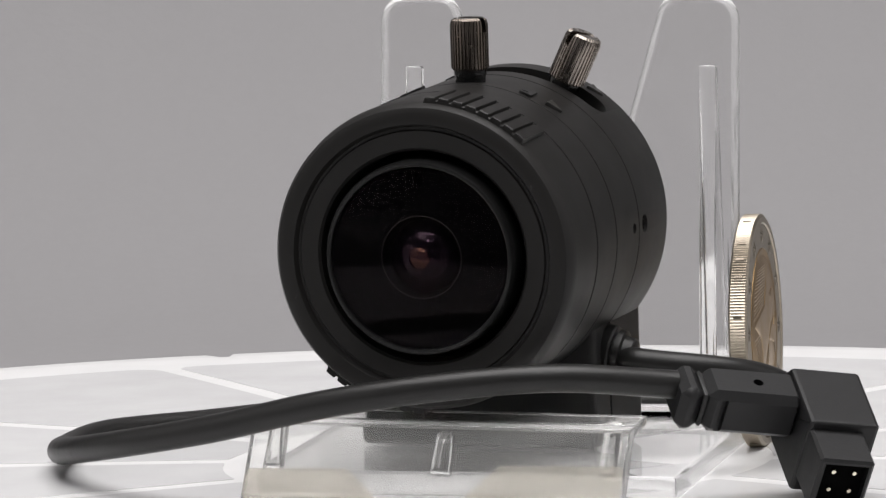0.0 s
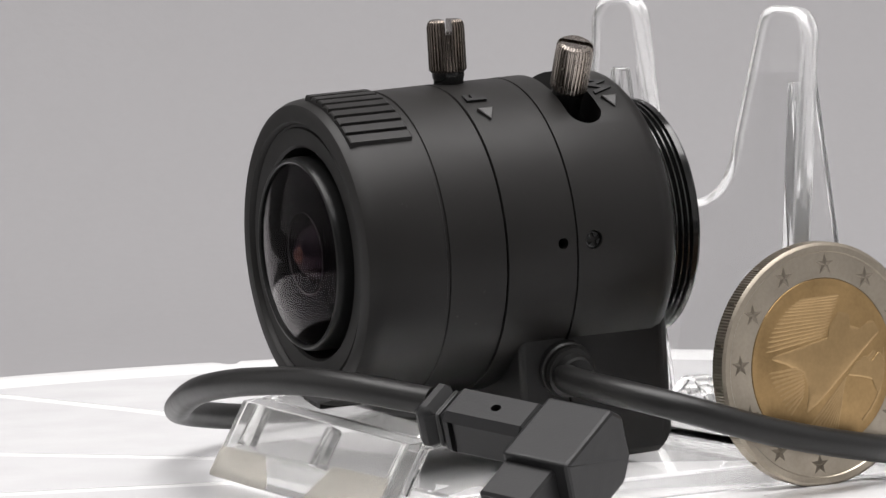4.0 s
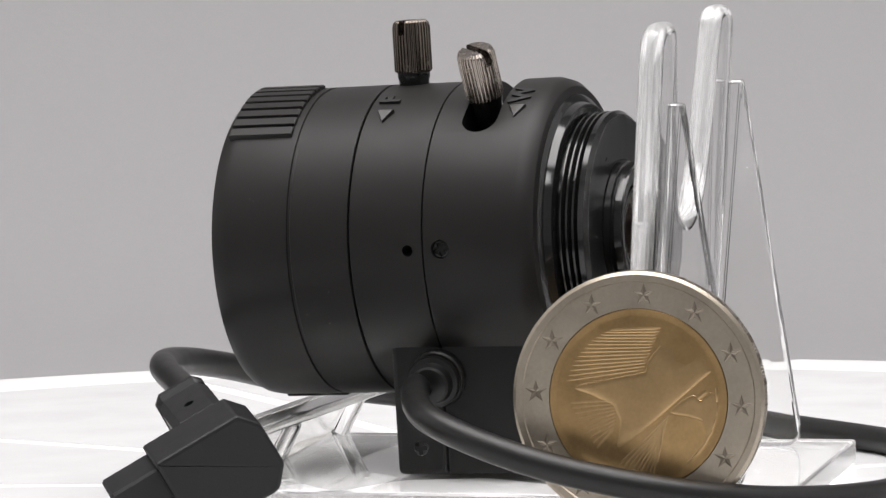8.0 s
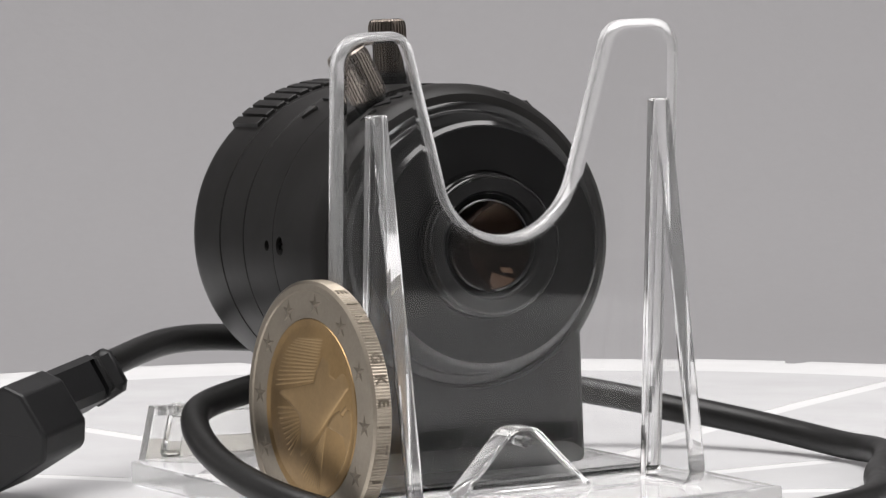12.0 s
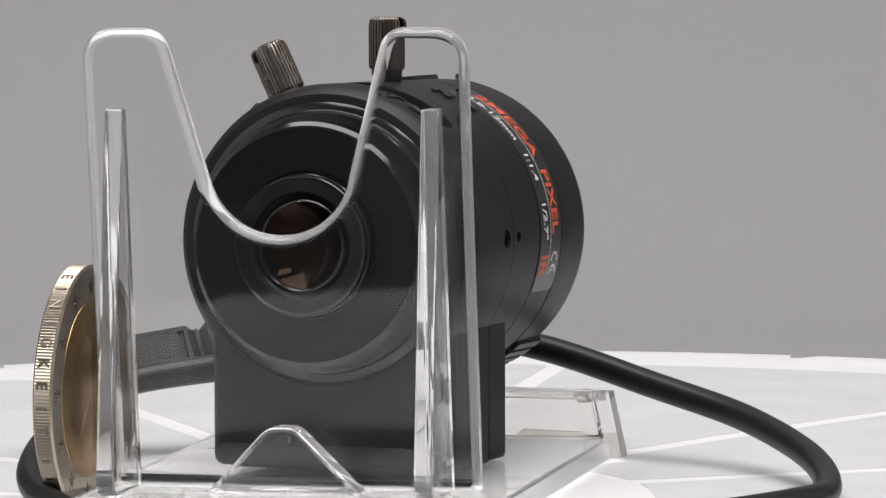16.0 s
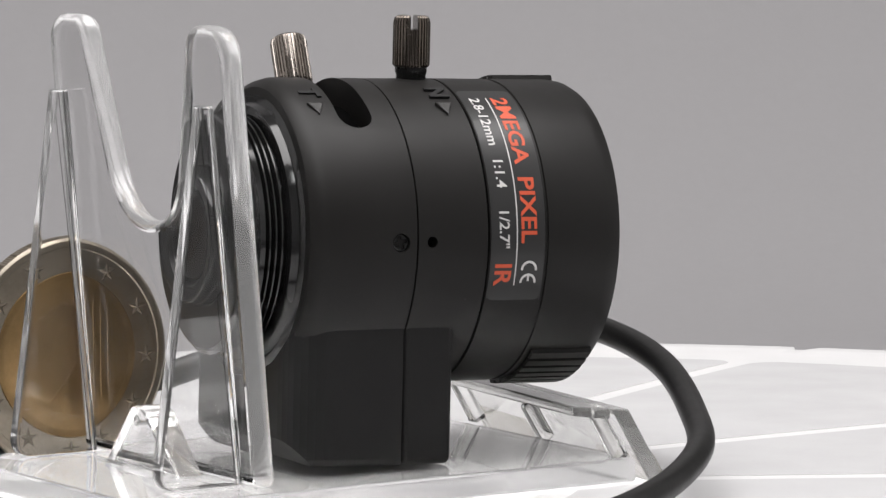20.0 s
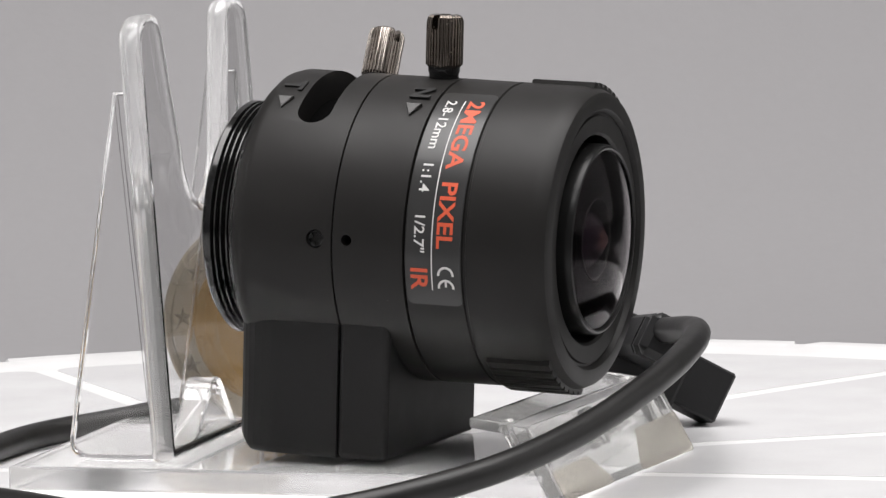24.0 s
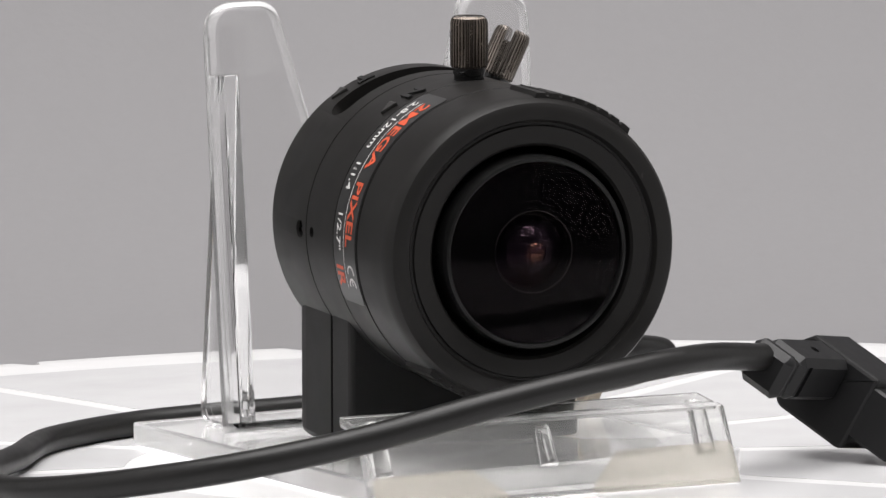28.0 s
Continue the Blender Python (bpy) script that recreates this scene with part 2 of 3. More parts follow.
# ---- the setting ----
def setting():
    def plain(name, bm, mat, label):
        me = to_mesh(name, bm)
        me.materials.append(mat)
        return tagged(new(name, me), label, kind="structure")

    # desk and a paper sweep that rises behind it
    plain("desk", box(-0.8, 0.8, -1.0, 0.75, -0.06, -0.034, 0.002), DESK, "dark laminate desk top under the turntable")
    bm = bmesh.new()
    prof = [(0.26, -0.0335), (0.40, -0.0335)] + [(0.40 + 0.15 * math.sin(a), 0.1165 - 0.15 * math.cos(a))
                                                for a in [radians(9 * i) for i in range(1, 11)]] + [(0.55, 0.5), (0.55, 0.95)]
    front = [[bm.verts.new((x, y, z)) for y, z in prof] for x in (-0.28, 0.28)]
    quad_rings(bm, front, close=False)
    back = [[bm.verts.new((x, y + 0.002, z - 0.0004)) for y, z in prof] for x in (-0.28, 0.28)]
    quad_rings(bm, back, close=False)
    plain("backdrop", bm, PAPER, "smooth pale grey paper sweep behind the turntable")
    # Unseen walls and ceiling, added to shape what glass and plastics reflect.
    plain("wall_left", box(-0.79, -0.77, -1.0, 0.75, -0.034, 1.0), WALLM, "unseen white cloth added at the side to brighten the acrylic edges")
    plain("wall_right", box(0.77, 0.79, -1.0, 0.75, -0.034, 1.0), WALLM, "unseen white cloth added at the side to brighten the acrylic edges")
    plain("wall_back", box(-0.77, 0.77, 0.73, 0.75, -0.034, 1.0), SIDE, "unseen dark grey cloth added behind the backdrop for reflections")
    plain("wall_front", box(-0.77, 0.77, -1.0, -0.98, -0.034, 1.0), FRONTM, "unseen grey cloth added behind the camera for reflections")
    plain("ceiling", box(-0.79, 0.79, -1.0, 0.75, 1.0, 1.02), CLOTH, "unseen white ceiling added over the table")


RIM = 153.0


def dish(x, y):
    """Height of the platter: a little domed, and a little out of true."""
    r = math.hypot(x, y)
    warp = max(0.0, math.cos(math.atan2(y, x) - radians(142))) ** 4
    return -1.7 + (0.75 * warp - 2.9) * (r / RIM) ** 2 + 1.45 * x / RIM + 0.62 * y / RIM


def turntable():
    t = thing("turntable", "white round motor turntable with pale grey inlaid sectors", "turntable")
    bm = bmesh.new()
    n = 720
    rings = []

    def ring(r, dz, notch=0.0):
        vs = []
        for i in range(n):
            a = 2 * math.pi * i / n
            deg = (i * 360 / n - 0.8) % 15.0
            rr = r - (notch if min(deg, 15 - deg) < 0.6 else 0)
            x, y = rr * math.cos(a), rr * math.sin(a)
            vs.append(bm.verts.new((x, y, dish(x, y) + dz)))
        rings.append(vs)

    for r in (2, 20, 45, 70, 95, 120, 140, 147):
        ring(r, 0)
    ring(RIM - 1.2, -0.05, 4.5)
    ring(RIM - 0.3, -0.5, 4.5)
    ring(RIM, -1.4, 4.5)
    ring(RIM, -7, 4.5)
    ring(RIM - 3, -9, 0)
    ring(60, -12)
    quad_rings(bm, rings, True, True, True)
    part("platter", bm, PLATTER, t, "white plastic platter with small rim notches")
    # twelve pale sectors, set a hair proud, with rounded corners and white lines between them
    hub, ring_mid, cell_out, cell_in, gap = Vector((2.0, 17.0)), Vector((-1.5, 3.0)), 131.5, 33.0, 1.5

    def outer(q):
        d = Vector((math.cos(q), math.sin(q)))
        b = d.dot(hub - ring_mid)
        return -b + math.sqrt(b * b - (hub - ring_mid).length_squared + cell_out ** 2)

    for k in range(12):
        a0, a1 = radians(10.8 + 30 * k), radians(10.8 + 30 * k + 30)
        pts = []
        for q0, q1, inner in ((a1, a0, True), (a0, a1, False)):
            for i in range(7):
                q = q0 + (q1 - q0) * i / 6
                rr = cell_in if inner else outer(q)
                e = math.asin(gap / rr)
                q = min(max(q, a0 + e), a1 - e)
                pts.append((hub.x + rr * math.cos(q), hub.y + rr * math.sin(q)))
        clean = [p for i, p in enumerate(pts) if math.dist(p, pts[i - 1]) > 1e-4]
        n = len(clean)
        soft = []
        for i, p in enumerate(clean):
            u, w = Vector(clean[i - 1]) - Vector(p), Vector(clean[(i + 1) % n]) - Vector(p)
            far = math.dist(p, tuple(hub)) > 60
            soft.append((5.0 if far else 4.0) if u.angle(w) < radians(140) else 0)
        m0 = rounded(clean, soft, 6)
        full = []
        for i, p in enumerate(m0):
            q = m0[(i + 1) % len(m0)]
            steps = max(1, int(math.dist(p, q) / 6))
            full += [(p[0] + (q[0] - p[0]) * j / steps, p[1] + (q[1] - p[1]) * j / steps) for j in range(steps)]
        bm = bmesh.new()
        am = (a0 + a1) / 2
        cx, cy = hub.x + 85 * math.cos(am), hub.y + 85 * math.sin(am)
        top = []
        for sh in (1.0, 0.8, 0.5, 0.12):
            row = []
            for x, y in full:
                X, Y = cx + (x - cx) * sh, cy + (y - cy) * sh
                row.append(bm.verts.new((X, Y, dish(X, Y) + 0.06)))
            top.append(row)
        low = [bm.verts.new((v.co.x, v.co.y, v.co.z - 0.3)) for v in top[0]]
        quad_rings(bm, [low, *top], True, False, True)
        part("sector_inlay", bm, PANELM, t)
    part("motor_base", lathe([(-38 + 1.6, 60), (-38, 62), (-13, 62), (-12.6, 58)], 96, True, True), PLATTER, t,
         "white round motor base", m=pose(0, 0, 0, 90, 0, 0))
    return t


# ---- the lens ----
LX, LY, LZ = 5.1, 0.0, 27.15
LENS_TILT, LENS_YAW, R0 = 2.6, -0.1, 17.7
AXISM = pose(LX, LY, LZ, LENS_TILT, 0, LENS_YAW)
LENSM = AXISM @ Matrix.Diagonal((1.017, 1.0, 1.008, 1.0))


def around(ang, along, r, spin=0):
    """A pose on the barrel whose z points outwards, at ang degrees from the top."""
    return LENSM @ pose(0, along, 0) @ pose(0, 0, 0, 0, ang, 0) @ pose(0, 0, r, 0, 0, spin)


def slot_cutter(a0, a1, v, width, r_in, r_out):
    """A closed curved bar round the barrel with rounded ends, from a0 to a1 degrees."""
    bm = bmesh.new()
    rings, rm, w = [], R0, width / 2
    e = math.degrees(w / rm)
    steps = [a0 + e * (1 - math.cos(radians(q))) for q in range(0, 90, 15)]
    k = 12
    steps += [a0 + e + (a1 - a0 - 2 * e) * j / k for j in range(k + 1)]
    steps += [a1 - e * (1 - math.cos(radians(q))) for q in range(75, -1, -15)]
    for a in steps:
        d = min(a - a0, a1 - a, e)
        h = max(0.02, w * math.sqrt(max(0, 1 - (1 - d / e) ** 2)))
        s, c = math.sin(radians(a)), math.cos(radians(a))
        rings.append([bm.verts.new((r * s, v + q, r * c)) for r, q in ((r_in, -h), (r_out, -h), (r_out, h), (r_in, h))])
    quad_rings(bm, rings, True, True, True)
    return bm


def knob(parent, name, m, label, slot_turn, metal):
    """A knurled thumb screw with a slotted head on a black stem; z is its axis, 0 at its lower edge."""
    bm = bmesh.new()
    n, rings = 192, []
    for z, r, teeth in ((0.05, 1.75, 0), (0.0, 2.0, 0), (0.25, 2.12, 1), (5.2, 2.12, 1), (5.75, 2.0, 0.6), (6.0, 1.7, 0)):
        vs = []
        for i in range(n):
            a = 2 * math.pi * i / n
            t = teeth * 0.12 * (1 if i % 6 < 3 else -0.4)
            vs.append(bm.verts.new(((r + t - 0.05) * math.cos(a), (r + t - 0.05) * math.sin(a), z)))
        rings.append(vs)
    quad_rings(bm, rings, True, True, True)
    slot = box(-0.42, 0.42, -3, 3, 4.35, 7)
    bmesh.ops.transform(slot, matrix=pose(0, 0, 0, 0, 0, slot_turn), verts=slot.verts)
    bm = cut(bm, [slot])
    k = part(name, bm, metal, parent, label, m=m, angle=25)
    stem = lathe([(-3.2, 1.75), (-0.9, 1.75), (-0.55, 1.88), (0.0, 1.88)], 40, True, True)
    part("stem", stem, GLOSS, k, "black stem", m=m @ pose(0, 0, 0, 90, 0, 0))
    return k


def cross_screw(parent, m, r=1.05):
    bm = lathe([(-0.5, r), (-0.12, r), (0.0, r * 0.8)], 32, True, True)
    bmesh.ops.transform(bm, matrix=pose(0, 0, 0, 90, 0, 0), verts=bm.verts)
    bm = cut(bm, [box(-r * 0.75, r * 0.75, -0.24, 0.24, -0.4, 1), box(-0.24, 0.24, -r * 0.75, r * 0.75, -0.4, 1)])
    part("screw", bm, GLOSS, parent, "small black cross-head screw", m=m)


def grip(parent, a_mid):
    """A raised grip with eight flat ridges that run along the axis."""
    bm = bmesh.new()
    v0, v1, half, ridges = -17.6, -9.9, 20.8, 8
    rows = []
    n = ridges * 12 + 1
    for i in range(n):
        a = radians(a_mid - half + 2 * half * i / (n - 1))
        ridge = 0.4 if 2 <= i % 12 <= 10 else 0.05
        if i in (0, n - 1):
            ridge = -0.3
        rows.append([bm.verts.new(((R0 + h) * math.sin(a), v, (R0 + h) * math.cos(a)))
                     for v, h in ((v0, -0.3), (v0, ridge - 0.1), (v0 + 0.15, ridge), (v1 - 0.15, ridge), (v1, ridge - 0.1), (v1, -0.3))])
    quad_rings(bm, rows, close=False)
    part("grip", bm, BLACK, parent, "ribbed finger grip", m=LENSM, angle=20)


def mark(parent, char, side, along):
    """An embossed letter and a raised glossy triangle, toned for shade and light, beside the slots; side is 1 or -1."""
    bm = letters(char, 3.3, bold=0.12, depth=0.5)
    xs = [v.co.x for v in bm.verts]
    mid = (min(xs) + max(xs)) / 2
    for v in bm.verts:
        v.co.x -= mid
    part("letter", round_wrap(bm, R0 + 0.06, radians(23 * side), along, -1), SHADE_BLACK, parent, m=LENSM, smooth=False)
    tri = bmesh.new()
    base = [(-0.85, -1.0), (-0.85, 1.0), (1.05, 0.0)]
    low = [tri.verts.new((x, y, -0.3)) for x, y in base]
    mid = [tri.verts.new((x, y, 0.4 if x < 0 else 0.3)) for x, y in base]
    top = [tri.verts.new((x * 0.86, y * 0.86, 0.46 if x < 0 else 0.34)) for x, y in base]
    quad_rings(tri, [low, mid, top], True, True, True)
    part("arrow_mark", round_wrap(tri, R0, radians(34 * side), along, side), LIT_MARK, parent, "raised glossy triangle, paler for the light it catches", m=LENSM, smooth=False)


CABLE = [(20.6, 6.6, 12.2), (24.3, 6.5, 11.7), (34.9, 12.4, 9.9), (37.3, 25.1, 6.0), (33.7, 39.5, 2.8), (24.9, 49.6, 0.9), (11.7, 57.2, 0.0), (-4.2, 57.1, -0.2), (-19.2, 54.9, -0.4), (-32.5, 46.6, -0.5), (-40.9, 32.7, -0.3), (-49.3, 19.2, -0.1), (-49.9, 7.0, -0.4), (-43.9, -6.6, 1.3), (-32.3, -18.3, 4.0), (-18.6, -24.3, 6.9), (-4.2, -27.7, 10.4), (9.7, -27.7, 12.7), (22.8, -24.7, 13.7), (34.4, -16.9, 12.3)]


def lens():
    t = thing("varifocal_lens", "matte black camera lens with knurled metal thumb screws and cable", "lens")
    L = LENSM
    # front ring: recess for the nose, groove, bevelled rim, fine line behind the grips
    front = lathe([(-14, 11.95), (-17.9, 12.05), (-18.2, 12.35), (-18.3, 14.3), (-18.05, 14.45), (-18.05, 14.75),
                   (-18.4, 14.9), (-18.7, 15.1), (-18.8, 16.3), (-18.5, 16.95), (-17.7, 17.4), (-16.5, 17.6), (-9.15, 17.64),
                   (-9.05, 17.46), (-8.75, 17.46), (-8.65, R0 - 0.06), (-1.75, R0), (-1.69, 17.62), (-1.68, 16.2), (-8, 16)], 144)
    ring = part("focus_ring", front, BLACK, t, "matte black focus ring with a bevelled front rim", m=L)
    grip(ring, 22.3)
    grip(ring, -157.8)
    part("gap", lathe([(-2.4, 16.6), (-1.0, 16.6)], 96), DARK, t, "dark gap between the rings", m=L)
    mid = cut(lathe([(-1.47, 14), (-1.47, 17.6), (-1.4, R0), (7.2, R0), (7.25, 17.6), (7.25, 14)], 144, closed=True),
              [lathe_at(0.64, 3, 89.6, 5.5), lathe_at(0.64, 3, -89.6, 5.5)])
    part("middle_barrel", mid, BLACK, t, m=L)
    rear = cut(lathe([(7.38, 14.4), (7.38, 17.6), (7.43, 17.72), (18.2, 17.8), (19.4, 17.45), (20.2, 16.7), (20.4, 15.7),
                      (20.4, 14.4)], 192, closed=True),
               [slot_cutter(-44, 44, 12.6, 4.2, 12, 20), lathe_at(1.08, 0.5, 89.4, 9.4), lathe_at(1.08, 0.5, -89.8, 9.4)])
    part("rear_barrel", rear, BLACK, t, m=L)
    part("slot_floor", lathe([(7, 14.5), (17, 14.5)], 96), DARK, t, "dark inner sleeve seen in the slot", m=L)
    for s in (89.4, -89.8):
        cross_screw(t, around(s, 9.4, R0 - 0.22, 20), 1.06)
    part("hole_bottom", lathe([(0, 14.2), (6, 14.2)], 64), DARK, t, "dark inner sleeve behind the pin holes", m=L)
    # nose and glass
    part("nose_ring", lathe([(-12, 10.3), (-19.1, 10.35), (-19.45, 10.42), (-19.55, 10.6), (-19.45, 10.85), (-19.1, 11.02), (-18.6, 11.08), (-12, 11.1)], 128),
         NOSEM, t, "satin black ring round the front glass", m=L)
    dome = [(-19.25 - 1.9 * (1 - (r / 10.4) ** 2), r) for r in [10.4 * i / 20 for i in range(20, 0, -1)]]
    part("front_glass", lathe([(v + 0.35, r - 0.03) for v, r in dome[::-1]] + dome, 128, True, True), GLASS, t,
         "bulging violet-coated front glass, dark inside", m=L, angle=30).visible_shadow = False
    part("inner_cone", lathe([(-18.8, 10.3), (-18.6, 9.6), (-18.45, 4.75), (-18.2, 4.5), (-16.6, 4.15)], 96), DARK, t, "black cone behind the front glass", m=L)
    part("inner_ring", lathe([(-18.4, 4.62), (-18.55, 4.64), (-18.58, 4.67), (-18.55, 4.7), (-18.4, 4.72)], 96), GREY, t, "thin dark ring round the inner lens", m=L)
    second = [(-16.8 - 2.8 * (1 - (r / 4.1) ** 2), r) for r in [1.2 + 2.9 * i / 16 for i in range(16, -1, -1)]]
    part("inner_glass", lathe([*second, (-18.9, 1.2)], 64), INNERG, t, "domed violet-coated inner lens", m=L)
    # Added cap: gives the amber glint of a coated surface deeper inside.
    third = [(-19.32 - 0.55 * (1 - (r / 1.2) ** 2), r) for r in [1.2 * i / 10 for i in range(10, 0, -1)]]
    part("deep_glass", lathe([(-18.9, 1.19), *third], 48, True, True), COATED, t, "small amber-coated cap added on the inner lens for a glint", m=L)
    # mount
    part("mount_flange", lathe([(20.3, 15.9), (20.6, 15.5), (20.8, 14.95), (21.3, 14.75), (21.6, 14.6), (21.75, 14.2), (21.8, 13.0)], 128), GLOSS, t, "glossy black mount flange", m=L)
    thread = [(21.7, 13.0)]
    for k in range(3):
        v = 22.0 + 0.75 * k
        thread += [(v, 13.0), (v + 0.25, 13.7), (v + 0.42, 13.7), (v + 0.67, 13.0)]
    thread += [(24.25, 13.0), (24.4, 13.7), (25.05, 13.75), (25.5, 13.3), (25.52, 13.1)]
    part("mount_thread", lathe(thread, 128), GLOSS, t, "glossy black screw thread of the mount", m=L, angle=20)
    part("rear_face", lathe([(25.52, 13.12), (25.5, 12.8), (25.45, 8.3), (25.3, 8.1), (25.3, 7.6)], 128), NOSEM, t, "flat dull black rear face of the mount", m=L, angle=20)
    part("rear_tube", lathe([(25.2, 8.0), (26.2, 7.95), (26.35, 7.7), (26.55, 7.7), (26.7, 7.9), (27.5, 7.85), (27.66, 7.75), (27.7, 7.6)], 96), GLOSS, t,
         "glossy black stepped tube that stands out at the rear end", m=L, angle=20)
    part("rear_rim", lathe([(27.7, 7.62), (27.55, 7.4), (27.3, 6.0), (26.9, 5.75), (26.4, 5.1)], 96), NOSEM, t, "satin black rim sloping in to the rear glass", m=L, angle=20)
    part("rear_ring", lathe([(26.3, 5.2), (27.0, 5.12), (27.1, 5.0), (27.0, 4.85), (26.6, 4.8)], 96), GLOSS, t, "glossy ring round the rear glass", m=L)
    back = [(26.5 - 2.2 * (1 - (r / 4.8) ** 2), r) for r in [4.8 * i / 14 for i in range(14, 0, -1)]]
    part("rear_glass", lathe([(23.6, 4.8), *back], 64, True, True), REARG, t, "hollow amber-coated rear lens", m=L)
    # drive block under the barrel
    LB = AXISM @ pose(-LX, 0, -LZ)
    plan = rounded([(-9.8, 7.5), (19.1, 7.5), (19.1, 20.9), (-9.8, 20.9)], [0.05, 0.05, 2.4, 5.0], 8)
    bm = prism(plan, 22.65)
    bmesh.ops.transform(bm, matrix=Matrix(((1, 0, 0, 0), (0, 0, 1, 0), (0, 1, 0, 1.35), (0, 0, 0, 1))), verts=bm.verts)
    bmesh.ops.recalc_face_normals(bm, faces=bm.faces)
    es = [e for e in bm.edges if all(v.co.z < 1.4 for v in e.verts) and any(v.co.y > 7.6 for v in e.verts)]
    bmesh.ops.bevel(bm, geom=es, offset=0.8, segments=3, profile=0.5, affect="EDGES")
    wedge = box(-20, 30, 0, 12, -12, 0)
    bmesh.ops.transform(wedge, matrix=pose(0, 18.3, 1.35, 47, 0, 0), verts=wedge.verts)
    bm = cut(bm, [wedge])
    block = part("iris_drive_housing", cut(bm, [lathe_plain(0, 40, 16.4, Matrix.Translation((LX, 0, LZ)))]), BLOCKM, t,
                 "square black housing under the barrel", m=LB, flat=8.0)
    bm = box(-9.8, 19.1, 1.2, 7.4, 1.35, 24, 0.7, 3)
    part("housing_cover", cut(bm, [lathe_plain(-5, 20, 16.4, Matrix.Translation((LX, 0, LZ)))]), BLOCKM, block,
         "separate front cover of the housing", m=LB, flat=8.0)
    part("seam", box(-9.5, 18.8, 7.38, 7.56, 1.8, 14), DARK, block, m=LB)
    cross_screw(block, LB @ pose(19.15, 4.2, 4.4, 0, 90, 0), 1.0)
    # strain relief
    boot = lathe([(-1, 3.3), (0.6, 3.3), (0.85, 3.1), (0.9, 2.5), (1.15, 2.5), (1.25, 3.0), (1.9, 2.9), (2.05, 2.4), (2.3, 2.35), (3.1, 2.2), (3.3, 1.95), (3.35, 1.6)],
                 40, True, True)
    part("strain_relief", boot, RUBBER, t, "ribbed rubber strain relief", m=LB @ pose(19, 6.8, 12.4, 0, 10.0, 0) @ pose(0, 0, 0, 0, 0, -90), angle=25)
    path = smooth_path(CABLE, 12)
    part("cable", tube(path, 1.62, 24), RUBBER, t, "round black cable looped over the turntable")
    plug(t)
    knob(t, "focus_screw", around(0, 0.9, 19.05), "knurled gunmetal focus thumb screw, toned for dim light", 75, STEEL)
    knob(t, "zoom_screw", around(25.3, 12.3, 18.25), "knurled gunmetal zoom thumb screw, toned for brighter light", -32, LIT_STEEL)
    mark(t, "F", 1, 0.75)
    mark(t, "W", 1, 16.65)
    mark(t, "N", -1, 0.85)
    mark(t, "T", -1, 16.9)
    # printed label
    w = radians(91.4) * R0
    wide = 6.75
    bm = bmesh.new()
    xs = [0.0, 0.05, 0.12, 0.25, 0.45, 0.8] + [0.8 + (w - 1.6) * i / 40 for i in range(1, 40)] + [w - q for q in (0.8, 0.45, 0.25, 0.12, 0.05, 0.0)]
    rows = []
    for x in xs:
        e = min(x, w - x, 0.8)
        inset = 0.8 - math.sqrt(max(0, 0.64 - (0.8 - e) ** 2))
        rows.append([bm.verts.new((x, y, z)) for y, z in ((inset, -0.1), (inset, 0.06), (wide - inset, 0.06), (wide - inset, -0.1))])
    quad_rings(bm, rows, close=False)
    a0, v0 = radians(-20.8), -1.85
    lab = part("label_plate", round_wrap(bm, R0, a0, v0, -1), LABELM, ring, "curved black label with red and white print", m=L, angle=20)

    def print_text(body, size, x, y, mat, bold, width):
        b = letters(body, size, bold, 0.03)
        tx = [v.co.x for v in b.verts]
        ty = [v.co.y for v in b.verts]
        k, x0, yc = width / (max(tx) - min(tx)), min(tx), (min(ty) + max(ty)) / 2
        for v in b.verts:
            v.co.x, v.co.y = (v.co.x - x0) * k + x, v.co.y - yc + y
        part("print", round_wrap(b, R0 + 0.09, a0, v0, -1), mat, lab, m=L, smooth=False)

    print_text("2MEGA", 2.7, 1.85, 4.74, RED, 0.055, 10.5)
    print_text("PIXEL", 2.7, 13.95, 4.74, RED, 0.055, 7.65)
    # the two rounded letters of the conformity mark
    for x, bar in ((24.65, False), (26.15, True)):
        bm = bmesh.new()
        arc = [[bm.verts.new((x + rr * math.cos(radians(q)), 4.9 + rr * math.sin(radians(q)), 0.0)) for rr in (0.74, 1.02)]
               for q in range(84, 277, 8)]
        quad_rings(bm, arc, close=False)
        if bar:
            bm.faces.new([bm.verts.new(p) for p in ((x - 0.85, 4.77, 0), (x - 0.1, 4.77, 0), (x - 0.1, 5.03, 0), (x - 0.85, 5.03, 0))])
        part("print", round_wrap(bm, R0 + 0.09, a0, v0, -1), WHITE, lab, m=L)
    print_text("2.8-12mm", 1.75, 1.95, 1.65, WHITE, 0.018, 7.85)
    print_text("1:1.4", 1.75, 11.8, 1.65, WHITE, 0.018, 3.4)
    print_text("1/2.7\"", 1.75, 17.95, 1.65, WHITE, 0.018, 4.2)
    print_text("IR", 2.9, 24.0, 1.65, RED, 0.055, 2.6)
    bm = bmesh.new()
    rows = [[bm.verts.new((1.87 + 24.65 * i / 40, y, 0.0)) for y in (3.14, 3.28)] for i in range(41)]
    quad_rings(bm, rows, close=False)
    part("print", round_wrap(bm, R0 + 0.09, a0, v0, -1), WHITE, lab, m=L)
    return t


def lathe_plain(v0, v1, r, m):
    bm = lathe([(v0, r), (v1, r)], 96, True, True)
    bmesh.ops.transform(bm, matrix=m, verts=bm.verts)
    return bm


